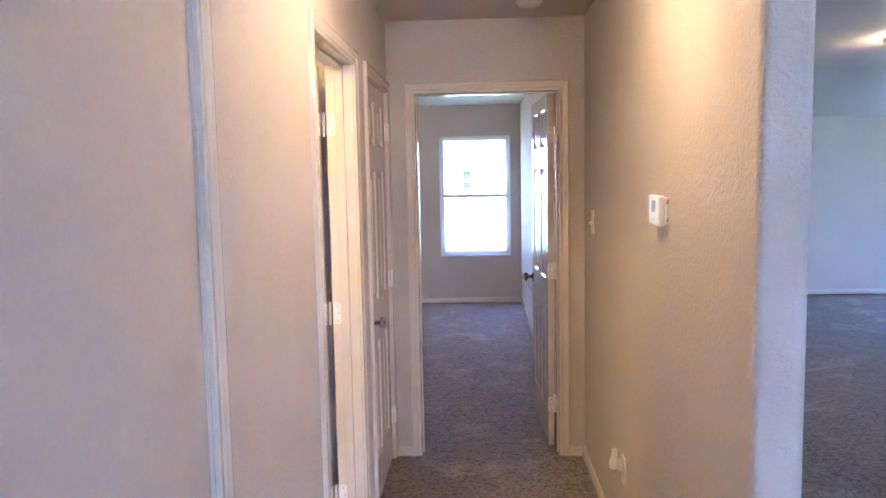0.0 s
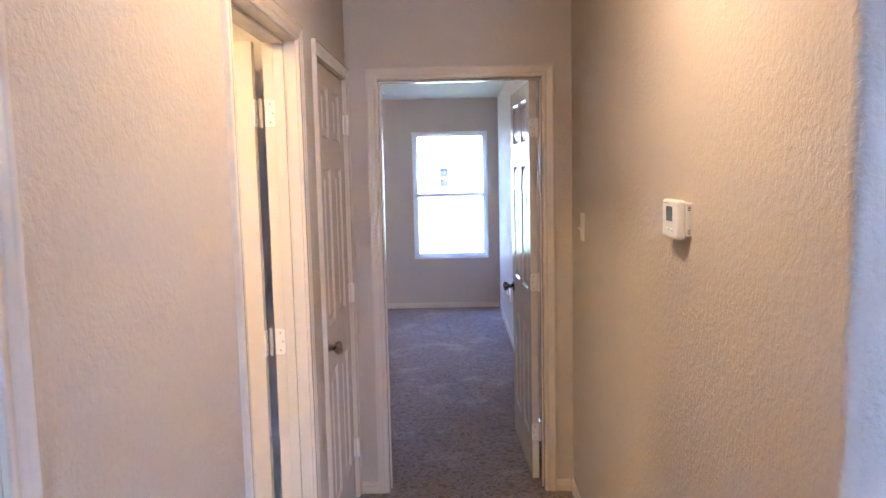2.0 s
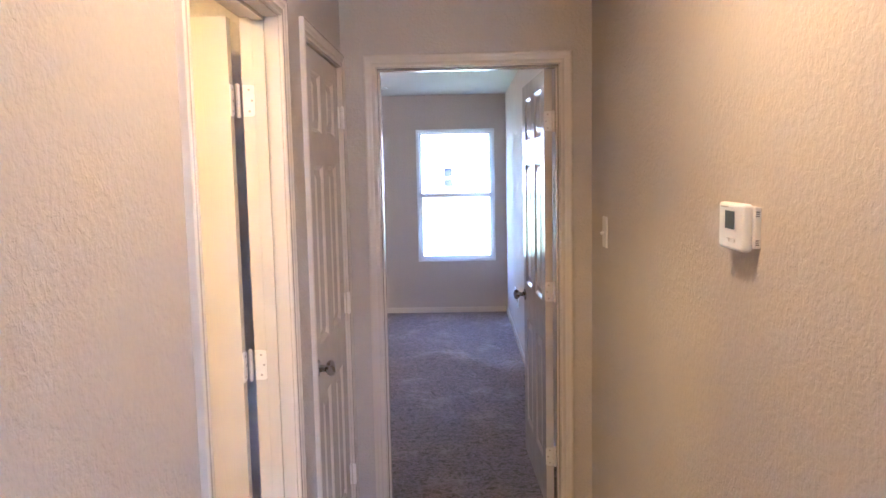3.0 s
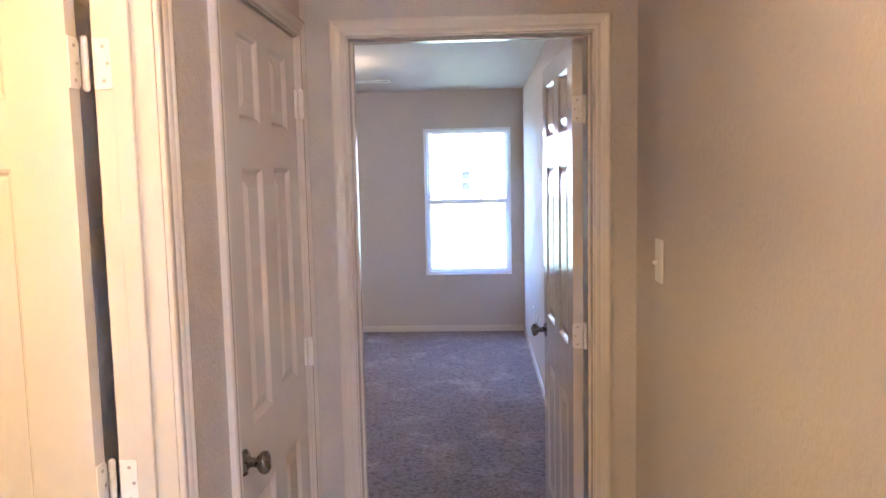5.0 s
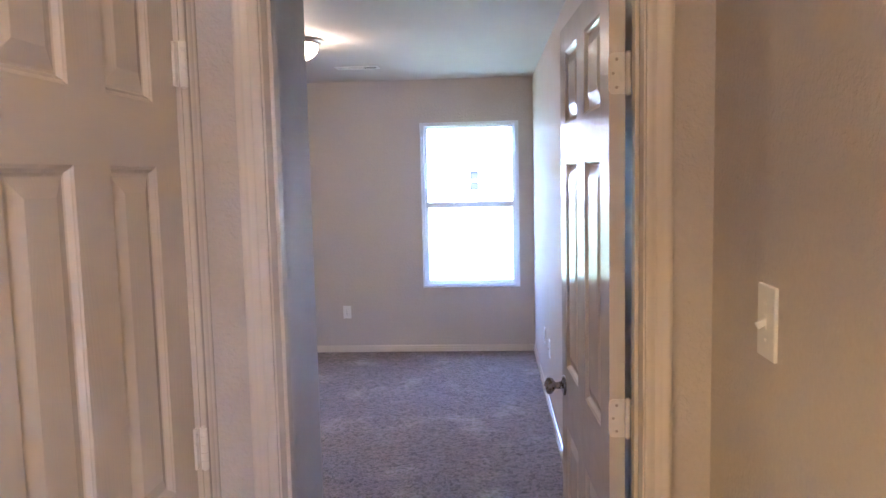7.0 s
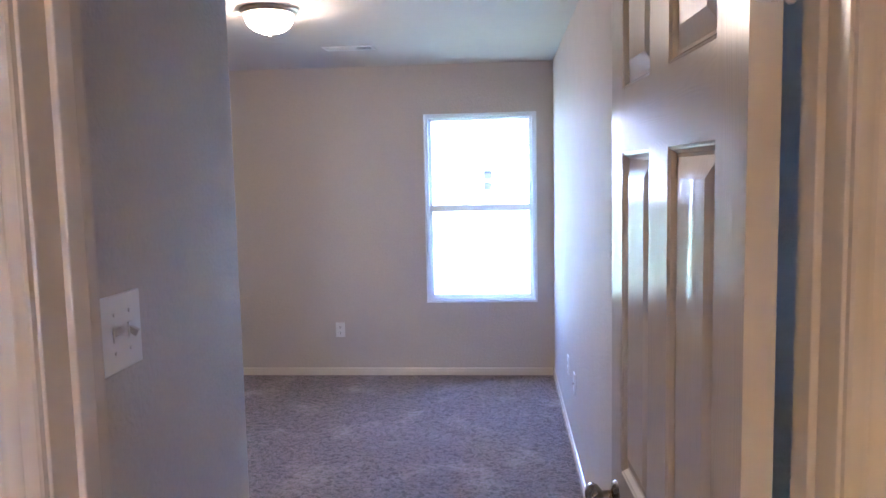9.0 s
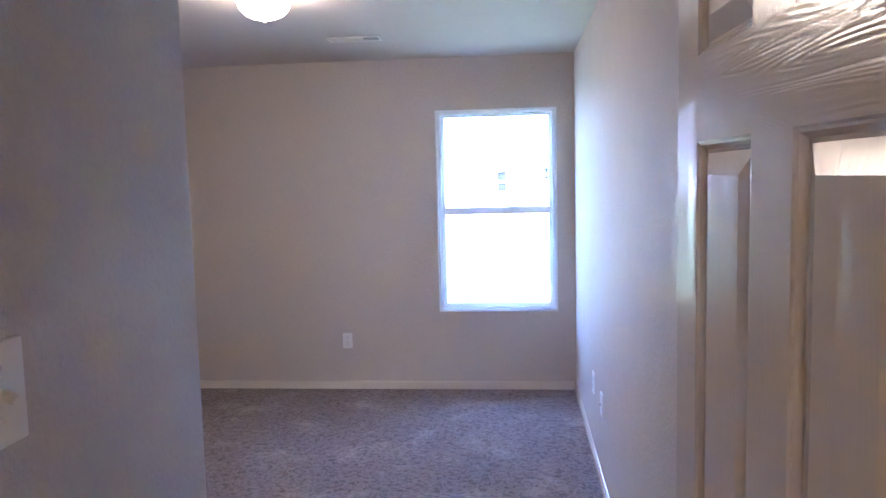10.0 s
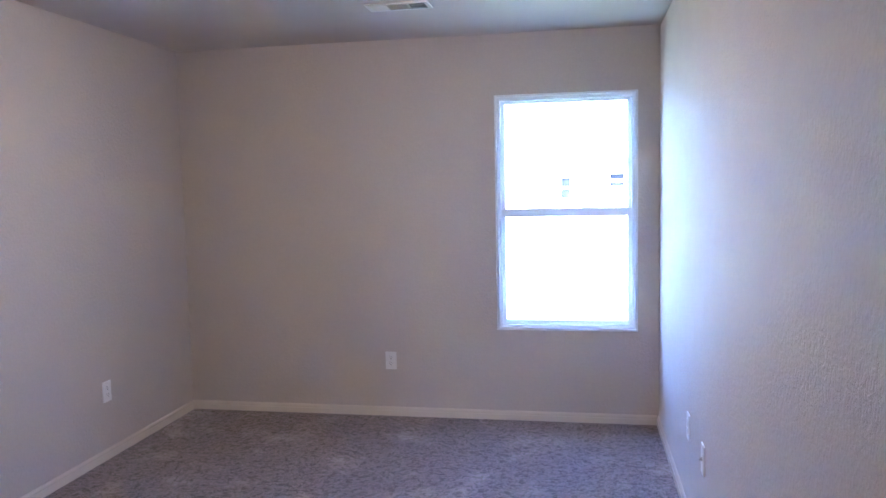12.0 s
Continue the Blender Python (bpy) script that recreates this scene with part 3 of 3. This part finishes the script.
def socket(d, z):
    bm = bmesh.new()
    spun(bm, [(-0.006, 0.0172), (-0.0085, 0.0168), (-0.0088, 0.001)], (0, 0, z), "y", 24)
    part("socket_face", bm, PLASTIC, d, smooth=True)
    for x, h in ((-0.0063, 0.008), (0.0063, 0.0065)):
        part("slot", boxed(x - 0.0011, -0.0093, z + 0.001, x + 0.0011, -0.0086, z + 0.001 + h), DARK, d)
    part("earth_slot", boxed(-0.0024, -0.0093, z - 0.0105, 0.0024, -0.0086, z - 0.0055, bevel=0.0003), DARK, d)


def outlet(x, y, z, turn, label):
    d = plate("wall_outlet", label, "electrical outlet", pose(x, y, z, 0, 0, turn), 0.074, 0.118, "wall outlets")
    socket(d, 0.0195)
    socket(d, -0.0195)
    screw(d, 0, 0)
    return d


outlet(-1.116, BED_END, 0.370, 0, "white duplex outlet on the bedroom wall under the lamp")
outlet(BED_L, 10.160, 0.385, 90, "white duplex outlet on the bedroom side wall")
outlet(BED_R, 9.800, 0.420, -90, "white duplex outlet near the bedroom window")
outlet(HALL_R, 4.805, 0.385, -90, "white duplex outlet low on the hall wall")
d = plate("cable_plate", "white cable plate on the bedroom wall beside an outlet", "wall plate", pose(BED_R, 9.395, 0.420, 0, 0, -90), 0.074, 0.118)
bm = bmesh.new()
spun(bm, [(-0.006, 0.0085), (-0.009, 0.0085), (-0.009, 0.0048), (-0.018, 0.0046), (-0.018, 0.001)], sides=12, axis="y")
part("connector", bm, NICKEL_LIGHT, d, "threaded nickel connector")
screw(d, 0, 0.042)
screw(d, 0, -0.042)

d = plate("light_switch", "white single toggle switch on the hall wall", "light switch", pose(HALL_R, 5.660, 1.348, 0, 0, -90), 0.076, 0.122)
toggle(d, 0, False)
screw(d, 0, 0.030)
screw(d, 0, -0.030)
d = plate("light_switch", "white double toggle switch plate in the bedroom entry", "light switch", pose(ALCOVE_L, 6.372, 1.360, 0, 0, 90), 0.122, 0.120)
for x, up in ((-0.023, True), (0.023, False)):
    toggle(d, x, up)
    screw(d, x, 0.030)
    screw(d, x, -0.030)

# ---- thermostat ----
d = thing("thermostat", "white wall thermostat with small grey display", "thermostat", pose(HALL_R, 4.190, 1.480, 0, 0, -90))
part("back_plate", boxed(-0.066, -0.012, -0.040, 0.066, 0.001, 0.040, bevel=0.002), PLASTIC, d)
part("body", boxed(-0.076, -0.032, -0.048, 0.060, -0.012, 0.046, bevel=0.007, steps=3), PLASTIC, d)
part("bezel", boxed(-0.038, -0.0326, -0.010, 0.022, -0.0316, 0.034, bevel=0.0004), PLASTIC, d)
part("display", boxed(-0.034, -0.0336, -0.006, 0.018, -0.0327, 0.030, bevel=0.0003), SCREEN, d, "grey liquid crystal display")
for x in (-0.020, 0.010):
    part("button", boxed(x - 0.010, -0.0345, -0.031, x + 0.010, -0.0315, -0.024, bevel=0.001), PLASTIC, d)
part("word_bar", boxed(-0.060, -0.0325, 0.036, -0.020, -0.0318, 0.039), NICKEL_LIGHT, d)
for k in range(3):
    for z in (-0.033, 0.022):
        part("vent_slot", boxed(0.0659, -0.010, z + k * 0.004, 0.0664, -0.003, z + 0.0018 + k * 0.004), DARK, d)

# ---- plug-in freshener ----
d = thing("air_freshener", "white plug-in air freshener in the hall outlet", "air freshener", pose(HALL_R, 4.805, 0.425, 0, 0, -90))
bm = bmesh.new()
box(bm, -0.019, -0.030, -0.034, 0.019, -0.009, 0.012, 0.006, 3)
part("plug_body", bm, PLASTIC, d, smooth=True)
bm = bmesh.new()
spun(bm, [(-0.028, 0.014), (-0.026, 0.0195), (-0.004, 0.0215), (0.008, 0.019), (0.016, 0.0135), (0.024, 0.0125), (0.046, 0.0120), (0.053, 0.0085), (0.055, 0.001)], (0.0, -0.042, 0.0), "z", 24)
cap = part("cap", bm, PLASTIC, d, smooth=True)
part("vent_hole", boxed(-0.004, -0.0560, 0.039, 0.004, -0.0535, 0.046, bevel=0.0008), DARK, cap)
part("bottle", boxed(-0.011, -0.060, -0.042, 0.011, -0.036, -0.0285, bevel=0.004), NICKEL_LIGHT, d, "grey refill bottle")

# ---- outdoors ----
bm = bmesh.new()
bmesh.ops.create_grid(bm, x_segments=40, y_segments=40, size=900, matrix=Matrix.Translation((0, 0, -0.28)))
solid("ground", bm, LAWN, "mown green lawn in full sun", "lawn")


def neighbour_house(x0, x1, y0, y1, wall, ridge, windows):
    d = thing("house", "pale sided house across the lawn, brown roof, small windows", "house", pose(0, y0, -0.28))
    bm = bmesh.new()
    at = x0
    for a, b, z0, z1 in sorted(windows):
        box(bm, at, 0, 0, a, 0.2, wall)
        box(bm, a, 0, 0, b, 0.2, z0)
        box(bm, a, 0, z1, b, 0.2, wall)
        at = b
    box(bm, at, 0, 0, x1, 0.2, wall)
    box(bm, x0, 0.2, 0, x0 + 0.2, y1 - y0, wall)
    box(bm, x1 - 0.2, 0.2, 0, x1, y1 - y0, wall)
    box(bm, x0 + 0.2, y1 - y0 - 0.2, 0, x1 - 0.2, y1 - y0, wall)
    part("wall", bm, SIDING, d, "pale lap siding")
    for k in range(int(wall / 0.18)):
        z = 0.1 + k * 0.18
        if not any(z0 - 0.2 < z < z1 + 0.05 for _, _, z0, z1 in windows):
            part("siding_board", boxed(x0, -0.018, z, x1, 0.0, z + 0.165), SIDING, d)
    bm = bmesh.new()
    o, mid = 0.5, (y1 - y0) / 2
    prof = [(-o, wall - 0.05), (mid, ridge), (y1 - y0 + o, wall - 0.05), (y1 - y0 + o, wall + 0.1), (mid, ridge + 0.17), (-o, wall + 0.1)]
    strip(bm, prof, (x0 - o, 0, 0), (1, 0, 0), (0, 1, 0), (0, 0, 1), x1 - x0 + 2 * o)
    part("roof", bm, SHINGLE, d, "brown shingle roof")
    for a, b, z0, z1 in windows:
        wdw = part("window", boxed(a, 0.05, z0, b, 0.07, z1), FAR_GLASS, d, "dark sash window")
        f, m = 0.05, (z0 + z1) / 2
        for q in ((a - f, -0.03, z0 - f, a, 0.06, z1 + f), (b, -0.03, z0 - f, b + f, 0.06, z1 + f), (a, -0.03, z1, b, 0.06, z1 + f), (a, -0.03, z0 - f, b, 0.06, z0), (a, 0.0, m - 0.10, b, 0.045, m + 0.06)):
            part("frame", boxed(*q), VINYL, wdw)
    return d


neighbour_house(-14.0, 12.0, 56.0, 66.0, 3.1, 5.6, [(-1.12, -0.52, 0.74, 2.06), (1.98, 2.88, 1.42, 2.24)])
